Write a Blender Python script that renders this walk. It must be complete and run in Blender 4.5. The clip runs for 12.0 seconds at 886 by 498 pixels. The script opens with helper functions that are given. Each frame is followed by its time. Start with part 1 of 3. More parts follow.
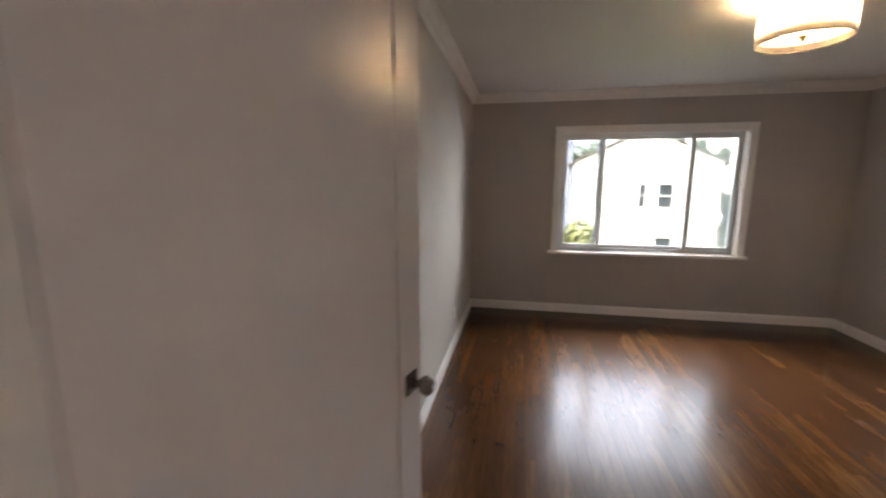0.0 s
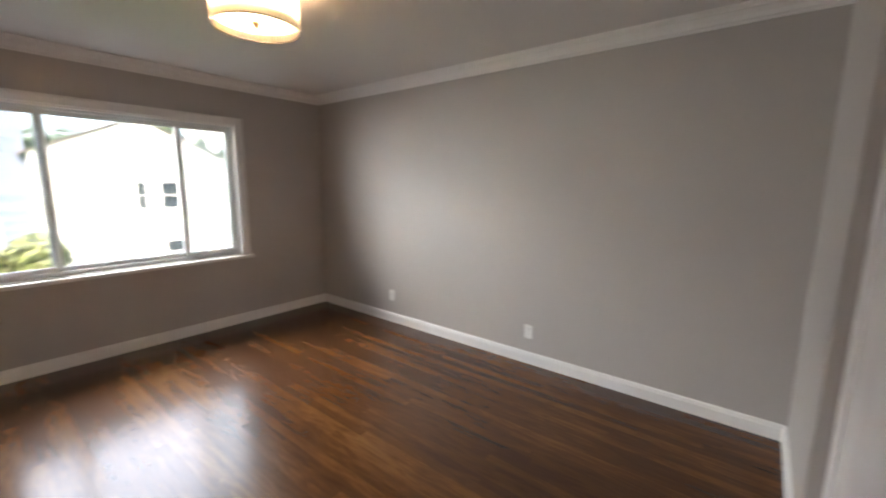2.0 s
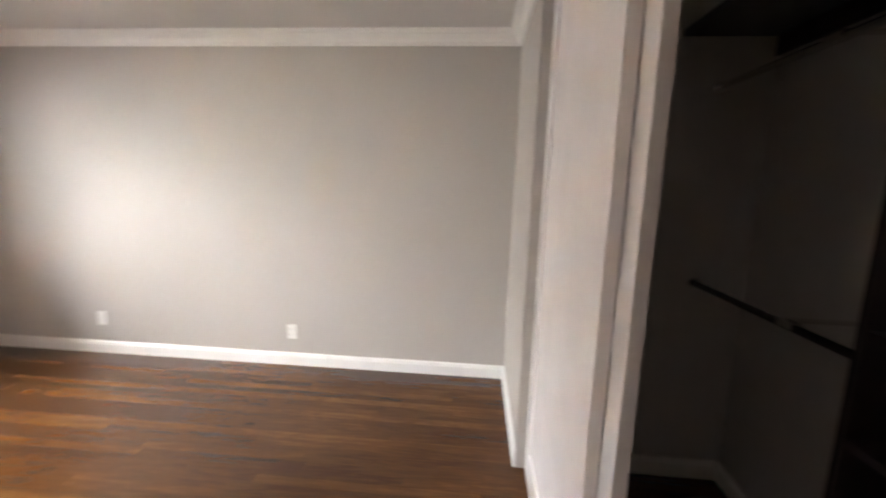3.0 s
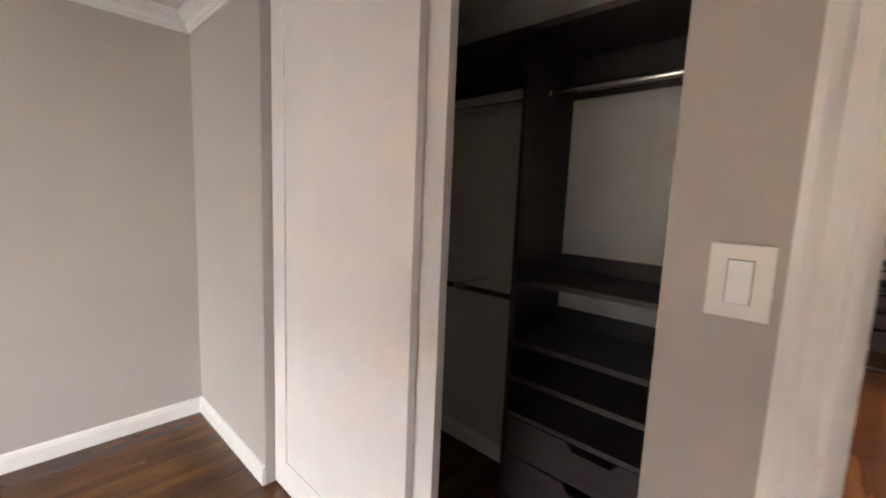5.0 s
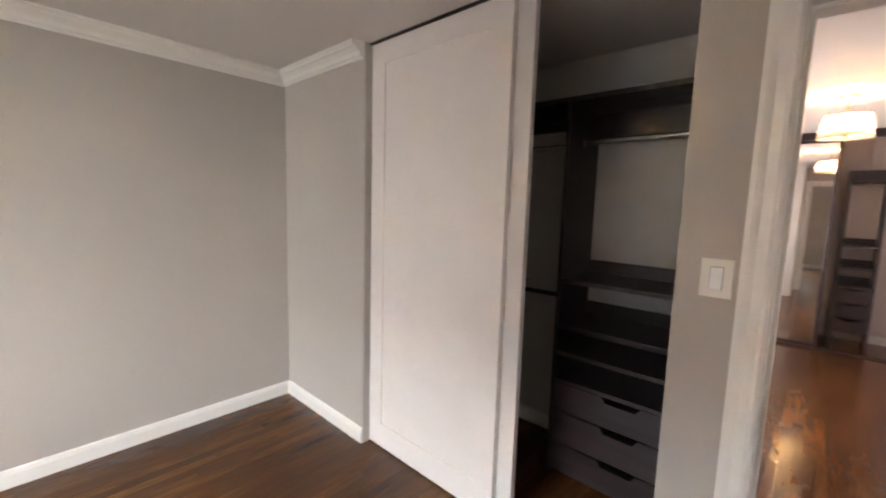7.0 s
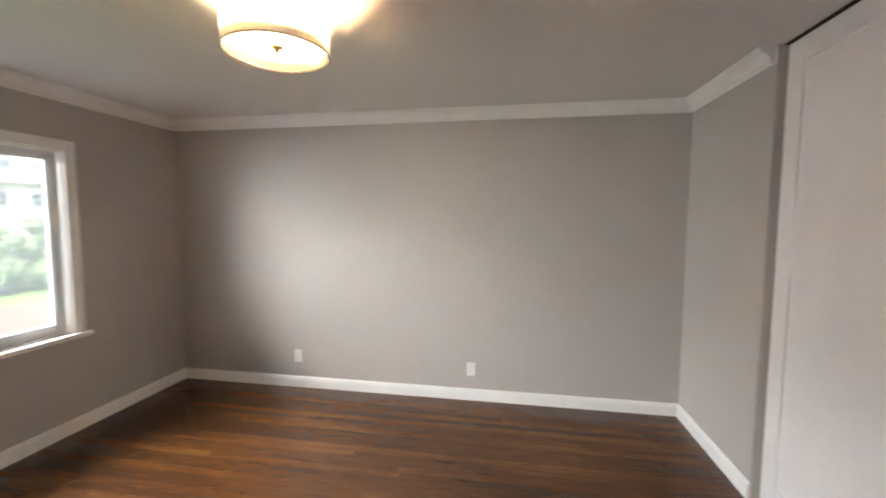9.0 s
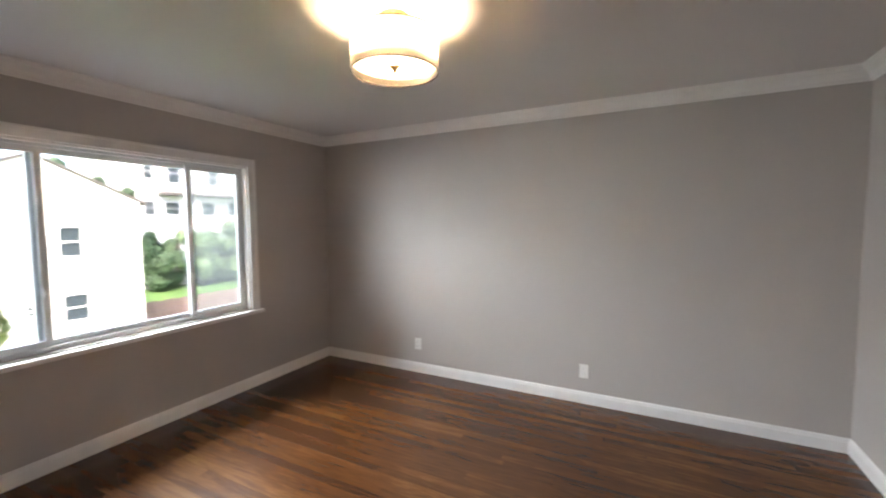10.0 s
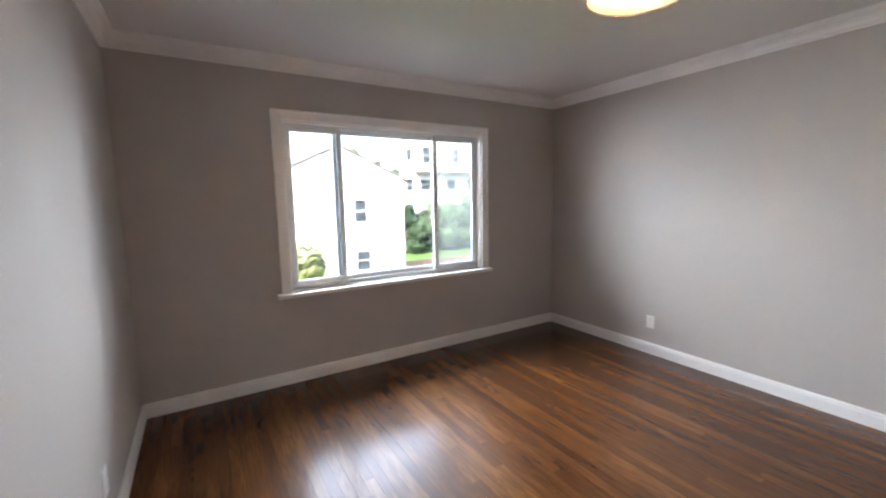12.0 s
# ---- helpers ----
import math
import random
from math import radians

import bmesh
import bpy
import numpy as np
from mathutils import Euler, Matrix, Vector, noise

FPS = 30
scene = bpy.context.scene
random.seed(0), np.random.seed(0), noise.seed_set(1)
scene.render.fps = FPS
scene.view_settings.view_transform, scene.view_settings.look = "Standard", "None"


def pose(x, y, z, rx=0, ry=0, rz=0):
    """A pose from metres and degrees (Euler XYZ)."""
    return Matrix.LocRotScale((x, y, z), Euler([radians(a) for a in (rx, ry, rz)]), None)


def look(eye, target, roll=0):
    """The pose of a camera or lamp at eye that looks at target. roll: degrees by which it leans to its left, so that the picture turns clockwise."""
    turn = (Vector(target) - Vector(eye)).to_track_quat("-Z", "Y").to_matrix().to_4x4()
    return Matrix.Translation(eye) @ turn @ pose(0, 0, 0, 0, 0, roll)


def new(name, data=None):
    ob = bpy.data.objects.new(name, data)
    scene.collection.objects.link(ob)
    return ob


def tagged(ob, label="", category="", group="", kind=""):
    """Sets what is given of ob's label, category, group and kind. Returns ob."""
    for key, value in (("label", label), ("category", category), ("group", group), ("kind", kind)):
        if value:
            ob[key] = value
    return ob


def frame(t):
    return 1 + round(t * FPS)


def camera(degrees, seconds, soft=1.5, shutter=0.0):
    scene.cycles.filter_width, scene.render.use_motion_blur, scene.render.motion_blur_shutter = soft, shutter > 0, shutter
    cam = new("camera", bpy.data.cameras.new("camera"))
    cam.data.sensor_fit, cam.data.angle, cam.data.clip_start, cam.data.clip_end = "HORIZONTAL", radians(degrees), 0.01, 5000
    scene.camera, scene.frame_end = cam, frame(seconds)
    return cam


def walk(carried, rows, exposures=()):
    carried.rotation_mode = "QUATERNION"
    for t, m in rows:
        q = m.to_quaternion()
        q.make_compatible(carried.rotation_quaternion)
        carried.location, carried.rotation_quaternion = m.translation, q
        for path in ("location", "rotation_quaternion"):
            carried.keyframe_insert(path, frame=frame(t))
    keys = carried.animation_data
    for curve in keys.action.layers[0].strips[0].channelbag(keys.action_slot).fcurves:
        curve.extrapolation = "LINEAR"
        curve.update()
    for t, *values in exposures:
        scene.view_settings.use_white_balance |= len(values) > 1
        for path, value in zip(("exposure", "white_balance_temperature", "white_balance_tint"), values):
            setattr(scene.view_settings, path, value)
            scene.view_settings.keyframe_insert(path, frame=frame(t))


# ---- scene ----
cam = camera(95.6, 12.0, soft=2.0, shutter=0.5)
PATH = [
    (0, (0.555, -4.701, 1.484), (0.187, -2.762, 1.159), 0.1),
    (0.5, (0.633, -4.422, 1.484), (0.644, -2.449, 1.157), 0.2),
    (1, (0.716, -4.258, 1.461), (1.28, -2.366, 1.141), 0.4),
    (1.5, (0.822, -4.188, 1.481), (1.964, -2.579, 1.156), 0.6),
    (2, (0.885, -4.199, 1.468), (2.431, -2.971, 1.148), 0.5),
    (2.5, (0.891, -4.206, 1.457), (2.712, -3.44, 1.141), 1.2),
    (3, (0.921, -4.188, 1.438), (2.889, -4.026, 1.12), 1.6),
    (3.5, (0.987, -4.104, 1.423), (2.91, -4.555, 1.108), 1.8),
    (3.7, (1.011, -4.074, 1.414), (2.887, -4.7, 1.115), 1.9),
    (5.5, (0.942, -3.416, 1.481), (2.126, -5.009, 1.238), 2.3),
    (6, (0.927, -3.191, 1.514), (2.059, -4.821, 1.267), 2.1),
    (6.5, (0.895, -3.036, 1.538), (2.072, -4.636, 1.3), 2.1),
    (6.7, (0.89, -2.978, 1.549), (2.11, -4.545, 1.309), 2.0),
    (8.3, (0.496, -2.96, 1.502), (2.458, -3.325, 1.371), 0.9),
    (8.5, (0.486, -3.001, 1.542), (2.476, -3.141, 1.394), 0.7),
    (9, (0.452, -3.105, 1.557), (2.418, -2.774, 1.406), 0.2),
    (9.5, (0.409, -3.191, 1.534), (2.298, -2.55, 1.394), -0.2),
    (10, (0.37, -3.244, 1.515), (2.145, -2.332, 1.382), -0.4),
    (10.5, (0.396, -3.255, 1.52), (2.02, -2.096, 1.386), -0.5),
    (11, (0.374, -3.222, 1.488), (1.825, -1.851, 1.359), -0.8),
    (11.5, (0.349, -3.189, 1.448), (1.594, -1.63, 1.31), -1.0),
    (12, (0.413, -3.212, 1.423), (1.444, -1.516, 1.174), -1.1),
]
walk(cam, [(t, look(eye, target, roll)) for t, eye, target, roll in PATH],
     [(0.0, 4.5, 7000, 14), (1.0, 4.58, 6900, 11), (2.0, 4.72, 6900, 12), (2.5, 5.1, 7000, 12), (3.0, 5.65, 7100, 13), (3.5, 5.75, 7200, 14), (5.5, 5.6, 7200, 14), (6.7, 5.5, 7150, 13),
      (8.5, 5.35, 7000, 12), (9.5, 5.0, 6800, 10), (10.5, 4.8, 6400, 12), (12.0, 4.95, 6250, 12)])
SKY, SUN, BULB, HALL_BULB, DAYLIGHT_FILL = 0.15, 1.5, 0.68, 0.60, 61.0

# ---- world, sun, lamps ----
world = bpy.data.worlds.new("world")
scene.world = world
world.use_nodes = True
wt = world.node_tree
sky = wt.nodes.new("ShaderNodeTexSky")
sky.sky_type = 'NISHITA'
sky.sun_disc = False
sky.sun_elevation = radians(48)
sky.sun_rotation = radians(230)
sky.dust_density = 4.0
sky.ozone_density = 0.6
wt.nodes["Background"].inputs["Strength"].default_value = SKY
wt.links.new(sky.outputs[0], wt.nodes["Background"].inputs["Color"])

sun_data = bpy.data.lights.new("sun", 'SUN')
sun_data.energy = SUN
sun_data.angle = radians(20)
sun_data.color = (1.0, 0.96, 0.9)
sun = new("sun", sun_data)
sun.matrix_world = look((0, 0, 0), (0.50, 0.42, -0.76))

# unseen area lamps added outside the window to lift the room's daylight
fill_high_data = bpy.data.lights.new("daylight_fill_high", 'AREA')
fill_high_data.shape, fill_high_data.size, fill_high_data.size_y = 'RECTANGLE', 16.0, 1.75
fill_high_data.energy, fill_high_data.color = DAYLIGHT_FILL, (0.86, 0.93, 1.0)
fill_high = new("daylight_fill_high", fill_high_data)
fill_high.matrix_world = look((1.9, 7.0, 4.1), (1.9, -2.2, 1.0))
# added close above the window, out of view: steep fill and floor glare
near_data = bpy.data.lights.new("daylight_fill_near", 'AREA')
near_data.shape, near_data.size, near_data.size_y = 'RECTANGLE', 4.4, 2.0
near_data.energy, near_data.color = DAYLIGHT_FILL * 0.8, (0.86, 0.93, 1.0)
near = new("daylight_fill_near", near_data)
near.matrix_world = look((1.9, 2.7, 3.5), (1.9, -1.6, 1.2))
# added out of view to the left, to brighten the east wall
west_data = bpy.data.lights.new("daylight_fill_west", 'AREA')
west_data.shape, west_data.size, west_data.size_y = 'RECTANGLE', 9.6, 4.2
west_data.energy, west_data.color = DAYLIGHT_FILL * 1.5, (0.88, 0.94, 1.0)
west = new("daylight_fill_west", west_data)
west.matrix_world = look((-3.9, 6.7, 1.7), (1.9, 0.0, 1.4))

# added out of view to the right, to brighten the west wall
east_data = bpy.data.lights.new("daylight_fill_east", 'AREA')
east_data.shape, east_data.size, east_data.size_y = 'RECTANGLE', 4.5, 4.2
east_data.energy, east_data.color = DAYLIGHT_FILL * 0.9, (0.88, 0.94, 1.0)
east = new("daylight_fill_east", east_data)
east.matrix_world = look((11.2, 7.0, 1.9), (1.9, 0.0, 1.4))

# area lamp added in the far window's opening, in place of its sky
far_data = bpy.data.lights.new("far_window_skylight", 'AREA')
far_data.shape, far_data.size, far_data.size_y = 'RECTANGLE', 2.48, 1.12
far_data.energy, far_data.color = 0.95, (1.0, 0.93, 0.95)
far_sky = new("far_window_skylight", far_data)
far_sky.matrix_world = look((1.72, -7.45, 1.335), (0.0, -7.45, 1.335))


def bulb_light(x, y, z, watts, color):
    d = bpy.data.lights.new("bulb_light", 'POINT')
    d.energy, d.shadow_soft_size, d.color = watts, 0.03, color
    ob = new("bulb_light", d)
    ob.location = (x, y, z)


LAMP = (1.953, -2.19)
HALL_LAMP = (0.72, -7.4)
for dx in (-0.04, 0.04):
    bulb_light(LAMP[0] + dx, LAMP[1], 2.262, BULB, (1.0, 0.71, 0.44))
    bulb_light(HALL_LAMP[0] + dx, HALL_LAMP[1], 2.20, HALL_BULB, (1.0, 0.56, 0.30))


# ---- materials ----
def mat(name, color, rough=0.5, metal=0.0, var=0.06, scale=6.0, bump=0.0, bump_scale=300.0, stretch=(1, 1, 1), spec=0.5, rough_var=0.0):
    m = bpy.data.materials.new(name)
    m.use_nodes = True
    nt = m.node_tree
    N, L = nt.nodes, nt.links
    b = N["Principled BSDF"]
    b.inputs["Roughness"].default_value = rough
    b.inputs["Metallic"].default_value = metal
    b.inputs["Specular IOR Level"].default_value = spec
    tc = N.new("ShaderNodeTexCoord")
    mp = N.new("ShaderNodeMapping")
    mp.inputs["Scale"].default_value = stretch
    L.new(tc.outputs["Object"], mp.inputs["Vector"])
    n1 = N.new("ShaderNodeTexNoise")
    n1.inputs["Scale"].default_value = scale
    n1.inputs["Detail"].default_value = 5
    L.new(mp.outputs[0], n1.inputs["Vector"])
    mr = N.new("ShaderNodeMapRange")
    mr.inputs["To Min"].default_value = 1 - var
    mr.inputs["To Max"].default_value = 1 + var
    mr.inputs["From Min"].default_value, mr.inputs["From Max"].default_value = 0.25, 0.75
    L.new(n1.outputs["Fac"], mr.inputs["Value"])
    mx = N.new("ShaderNodeVectorMath")
    mx.operation = 'SCALE'
    mx.inputs[0].default_value = color
    L.new(mr.outputs[0], mx.inputs["Scale"])
    L.new(mx.outputs[0], b.inputs["Base Color"])
    if rough_var:
        rr = N.new("ShaderNodeMapRange")
        rr.inputs["To Min"].default_value, rr.inputs["To Max"].default_value = rough - rough_var, rough + rough_var
        L.new(n1.outputs["Fac"], rr.inputs["Value"])
        L.new(rr.outputs[0], b.inputs["Roughness"])
    if bump:
        n2 = N.new("ShaderNodeTexNoise")
        n2.inputs["Scale"].default_value = bump_scale
        n2.inputs["Detail"].default_value = 3
        L.new(mp.outputs[0], n2.inputs["Vector"])
        bp = N.new("ShaderNodeBump")
        bp.inputs["Strength"].default_value = bump
        bp.inputs["Distance"].default_value = 0.002
        L.new(n2.outputs["Fac"], bp.inputs["Height"])
        L.new(bp.outputs[0], b.inputs["Normal"])
    return m


def oak_floor():
    m = bpy.data.materials.new("stained_oak")
    m.use_nodes = True
    nt = m.node_tree
    N, L = nt.nodes, nt.links
    b = N["Principled BSDF"]
    info = N.new("ShaderNodeObjectInfo")
    geo = N.new("ShaderNodeNewGeometry")
    rnd = N.new("ShaderNodeMath")
    rnd.operation = 'ADD'
    L.new(info.outputs["Random"], rnd.inputs[0])
    L.new(geo.outputs["Random Per Island"], rnd.inputs[1])
    fr = N.new("ShaderNodeMath")
    fr.operation = 'FRACT'
    L.new(rnd.outputs[0], fr.inputs[0])
    # shift the grain from board to board
    off = N.new("ShaderNodeCombineXYZ")
    mul = N.new("ShaderNodeMath")
    mul.operation = 'MULTIPLY'
    mul.inputs[1].default_value = 37.0
    L.new(fr.outputs[0], mul.inputs[0])
    L.new(mul.outputs[0], off.inputs[0])
    L.new(mul.outputs[0], off.inputs[1])
    add = N.new("ShaderNodeVectorMath")
    add.operation = 'ADD'
    L.new(geo.outputs["Position"], add.inputs[0])
    L.new(off.outputs[0], add.inputs[1])
    mp = N.new("ShaderNodeMapping")
    mp.inputs["Scale"].default_value = (1.0, 0.14, 1.0)
    L.new(add.outputs[0], mp.inputs["Vector"])
    grain = N.new("ShaderNodeTexNoise")
    grain.inputs["Scale"].default_value = 55
    grain.inputs["Detail"].default_value = 3.5
    grain.inputs["Roughness"].default_value = 0.62
    grain.inputs["Distortion"].default_value = 0.25
    L.new(mp.outputs[0], grain.inputs["Vector"])
    figure = N.new("ShaderNodeTexNoise")
    figure.inputs["Scale"].default_value = 17
    figure.inputs["Detail"].default_value = 4
    figure.inputs["Distortion"].default_value = 1.0
    L.new(mp.outputs[0], figure.inputs["Vector"])
    # growth rings: contour lines of the slow figure, drawn out along the board
    mp2 = N.new("ShaderNodeMapping")
    mp2.inputs["Scale"].default_value = (1.0, 0.085, 1.0)
    L.new(add.outputs[0], mp2.inputs["Vector"])
    ringn = N.new("ShaderNodeTexNoise")
    ringn.inputs["Scale"].default_value = 13
    ringn.inputs["Detail"].default_value = 2.5
    ringn.inputs["Distortion"].default_value = 0.6
    L.new(mp2.outputs[0], ringn.inputs["Vector"])
    turns = N.new("ShaderNodeMath")
    turns.operation = 'MULTIPLY'
    turns.inputs[1].default_value = 52.0
    L.new(ringn.outputs["Fac"], turns.inputs[0])
    ring = N.new("ShaderNodeMath")
    ring.operation = 'SINE'
    L.new(turns.outputs[0], ring.inputs[0])
    patch = N.new("ShaderNodeTexNoise")
    patch.inputs["Scale"].default_value = 1.6
    patch.inputs["Detail"].default_value = 3
    mp3 = N.new("ShaderNodeMapping")
    mp3.inputs["Scale"].default_value = (1.0, 0.45, 1.0)
    L.new(geo.outputs["Position"], mp3.inputs["Vector"])
    L.new(mp3.outputs[0], patch.inputs["Vector"])
    ramp = N.new("ShaderNodeValToRGB")
    ramp.color_ramp.elements[0].position = 0.36
    ramp.color_ramp.elements[0].color = (0.050, 0.0185, 0.0068, 1)
    ramp.color_ramp.elements[1].position = 0.74
    ramp.color_ramp.elements[1].color = (0.205, 0.092, 0.026, 1)
    e = ramp.color_ramp.elements.new(0.52)
    e.color = (0.092, 0.0345, 0.0105, 1)
    total = None
    for source, share in ((grain.outputs["Fac"], 0.16), (figure.outputs["Fac"], 0.18), (ring.outputs[0], 0.03), (fr.outputs[0], 0.15), (patch.outputs["Fac"], 0.50)):
        s1 = N.new("ShaderNodeMath")
        s1.operation = 'MULTIPLY_ADD'
        s1.inputs[1].default_value = share
        s1.inputs[2].default_value = 0.0
        L.new(source, s1.inputs[0])
        if total:
            L.new(total, s1.inputs[2])
        total = s1.outputs[0]
    L.new(total, ramp.inputs[0])
    L.new(ramp.outputs[0], b.inputs["Base Color"])
    b.inputs["Specular IOR Level"].default_value = 0.5
    worn = N.new("ShaderNodeTexNoise")
    worn.inputs["Scale"].default_value = 2.2
    worn.inputs["Detail"].default_value = 6
    L.new(geo.outputs["Position"], worn.inputs["Vector"])
    rr = N.new("ShaderNodeMapRange")
    rr.inputs["To Min"].default_value, rr.inputs["To Max"].default_value = 0.15, 0.25
    L.new(worn.outputs["Fac"], rr.inputs["Value"])
    L.new(rr.outputs[0], b.inputs["Roughness"])
    bp = N.new("ShaderNodeBump")
    bp.inputs["Strength"].default_value = 0.05
    bp.inputs["Distance"].default_value = 0.001
    L.new(grain.outputs["Fac"], bp.inputs["Height"])
    L.new(bp.outputs[0], b.inputs["Normal"])
    return m


def glass_mat(name, tint=(1, 1, 1)):
    m = bpy.data.materials.new(name)
    m.use_nodes = True
    nt = m.node_tree
    N, L = nt.nodes, nt.links
    N.remove(N["Principled BSDF"])
    tr = N.new("ShaderNodeBsdfTransparent")
    tr.inputs[0].default_value = (*tint, 1)
    gl = N.new("ShaderNodeBsdfGlossy")
    gl.inputs["Roughness"].default_value = 0.02
    f = N.new("ShaderNodeFresnel")
    f.inputs[0].default_value = 1.45
    mx = N.new("ShaderNodeMixShader")
    L.new(f.outputs[0], mx.inputs[0])
    L.new(tr.outputs[0], mx.inputs[1])
    L.new(gl.outputs[0], mx.inputs[2])
    L.new(mx.outputs[0], N["Material Output"].inputs[0])
    return m


def cloth_mat(name, color, through_share):
    m = bpy.data.materials.new(name)
    m.use_nodes = True
    nt = m.node_tree
    N, L = nt.nodes, nt.links
    N.remove(N["Principled BSDF"])
    tc = N.new("ShaderNodeTexCoord")
    nz = N.new("ShaderNodeTexNoise")
    nz.inputs["Scale"].default_value = 90
    L.new(tc.outputs["Object"], nz.inputs["Vector"])
    mr = N.new("ShaderNodeMapRange")
    mr.inputs["To Min"].default_value, mr.inputs["To Max"].default_value = 0.9, 1.05
    L.new(nz.outputs["Fac"], mr.inputs["Value"])
    sc = N.new("ShaderNodeVectorMath")
    sc.operation = 'SCALE'
    sc.inputs[0].default_value = color
    L.new(mr.outputs[0], sc.inputs["Scale"])
    d = N.new("ShaderNodeBsdfDiffuse")
    t = N.new("ShaderNodeBsdfTranslucent")
    L.new(sc.outputs[0], d.inputs[0])
    L.new(sc.outputs[0], t.inputs[0])
    mx = N.new("ShaderNodeMixShader")
    mx.inputs[0].default_value = through_share
    L.new(d.outputs[0], mx.inputs[1])
    L.new(t.outputs[0], mx.inputs[2])
    L.new(mx.outputs[0], N["Material Output"].inputs[0])
    return m


M_WALL = mat("taupe_wall_paint", (0.475, 0.435, 0.40), 0.55, var=0.025, scale=1.7, bump=0.12, bump_scale=420)
M_HALL = mat("cream_wall_paint", (0.74, 0.64, 0.60), 0.6, var=0.03, scale=1.9, bump=0.12, bump_scale=420)
# wall paint lightened for the closet, standing in for light that doesn't reach it
M_WALL_LIFTED = mat("closet_wall_lightened", (0.64, 0.62, 0.59), 0.6, var=0.03, scale=1.7, bump=0.12, bump_scale=420)
M_CEIL = mat("ceiling_paint", (0.74, 0.72, 0.70), 0.65, var=0.02, scale=1.3, bump=0.15, bump_scale=300)
M_TRIM = mat("white_trim_paint", (0.84, 0.82, 0.79), 0.32, var=0.03, scale=9, bump=0.06, bump_scale=160, rough_var=0.06)
M_DOOR = mat("white_satin_door", (0.84, 0.80, 0.78), 0.24, var=0.025, scale=5, bump=0.05, bump_scale=190, rough_var=0.06)
M_VINYL = mat("white_vinyl", (0.72, 0.74, 0.74), 0.38, var=0.03, scale=14)
M_PLATE = mat("white_plastic", (0.80, 0.78, 0.74), 0.3, var=0.01, scale=30)
M_ROCKER = mat("rocker_plastic", (0.90, 0.91, 0.92), 0.25, var=0.01, scale=30)
M_DARK = mat("espresso_melamine", (0.029, 0.019, 0.020), 0.34, var=0.4, scale=26, stretch=(0.12, 1, 1), bump=0.15, bump_scale=120, rough_var=0.08)
# near-black: shade painted into gaps, slots and holes; also track and subfloor
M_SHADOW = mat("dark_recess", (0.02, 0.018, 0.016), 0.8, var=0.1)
M_CHROME = mat("brushed_chrome", (0.72, 0.71, 0.69), 0.18, 1.0, var=0.04, scale=60)
M_BRASS = mat("antique_brass", (0.52, 0.38, 0.18), 0.3, 1.0, var=0.1, scale=60)
M_PEWTER = mat("dark_pewter", (0.10, 0.085, 0.075), 0.32, 1.0, var=0.2, scale=70)
M_KNOB = mat("glass_knob", (0.38, 0.33, 0.30), 0.07, 0.55, var=0.1, scale=40)
# grey tint put into both glasses to dim the bright view outside
M_GLASS = glass_mat("window_glass", (0.47, 0.47, 0.485))
M_SCREEN = glass_mat("sash_glass_with_screen", (0.40, 0.41, 0.42))
_n, _l = M_SCREEN.node_tree.nodes, M_SCREEN.node_tree.links
_t = _n.new("ShaderNodeBsdfTranslucent")
_t.inputs[0].default_value = (0.35, 0.37, 0.38, 1)
_x = _n.new("ShaderNodeMixShader")
_x.inputs[0].default_value = 0.05
_l.new(_n["Mix Shader"].outputs[0], _x.inputs[1])
_l.new(_t.outputs[0], _x.inputs[2])
_l.new(_x.outputs[0], _n["Material Output"].inputs[0])
M_MIRROR = mat("mirror_silver", (0.88, 0.89, 0.88), 0.01, 1.0, var=0.0)
M_SHADE = cloth_mat("linen_shade", (0.93, 0.88, 0.80), 0.62)
M_DIFFUSER = cloth_mat("frosted_diffuser", (0.95, 0.92, 0.86), 0.75)
M_OAK = oak_floor()
M_STUCCO = mat("white_stucco", (0.74, 0.71, 0.65), 0.85, var=0.05, scale=1.2, bump=0.4, bump_scale=40)
M_STUCCO2 = mat("pale_stucco", (0.66, 0.65, 0.64), 0.85, var=0.06, scale=1.0, bump=0.3, bump_scale=40)
M_GREYHOUSE = mat("blue_grey_siding", (0.19, 0.225, 0.29), 0.8, var=0.06, scale=1.5, bump=0.3, bump_scale=30)
M_ROOF = mat("brown_shingle", (0.13, 0.11, 0.10), 0.9, var=0.3, scale=6, bump=0.5, bump_scale=25)
M_PANE = mat("far_window_pane", (0.05, 0.062, 0.07), 0.35, spec=0.1, var=0.2, scale=2)
M_LEAF = mat("leaf_green", (0.11, 0.17, 0.065), 0.55, var=0.5, scale=2.5)
M_LEAF2 = mat("leaf_yellow_green", (0.20, 0.23, 0.075), 0.55, var=0.45, scale=3)
M_LEAF3 = mat("leaf_dark_green", (0.055, 0.10, 0.04), 0.6, var=0.5, scale=2)
M_BARK = mat("bark", (0.10, 0.075, 0.055), 0.9, var=0.3, scale=14, bump=0.6, bump_scale=40)
M_GRASS = mat("lawn_grass", (0.085, 0.16, 0.032), 0.8, var=0.35, scale=1.5, bump=0.6, bump_scale=60)
M_FENCE = mat("redwood_fence", (0.20, 0.13, 0.11), 0.85, var=0.3, scale=5, bump=0.4, bump_scale=50)
M_HILL = mat("hillside_woods", (0.035, 0.055, 0.04), 0.95, var=0.5, scale=0.12)


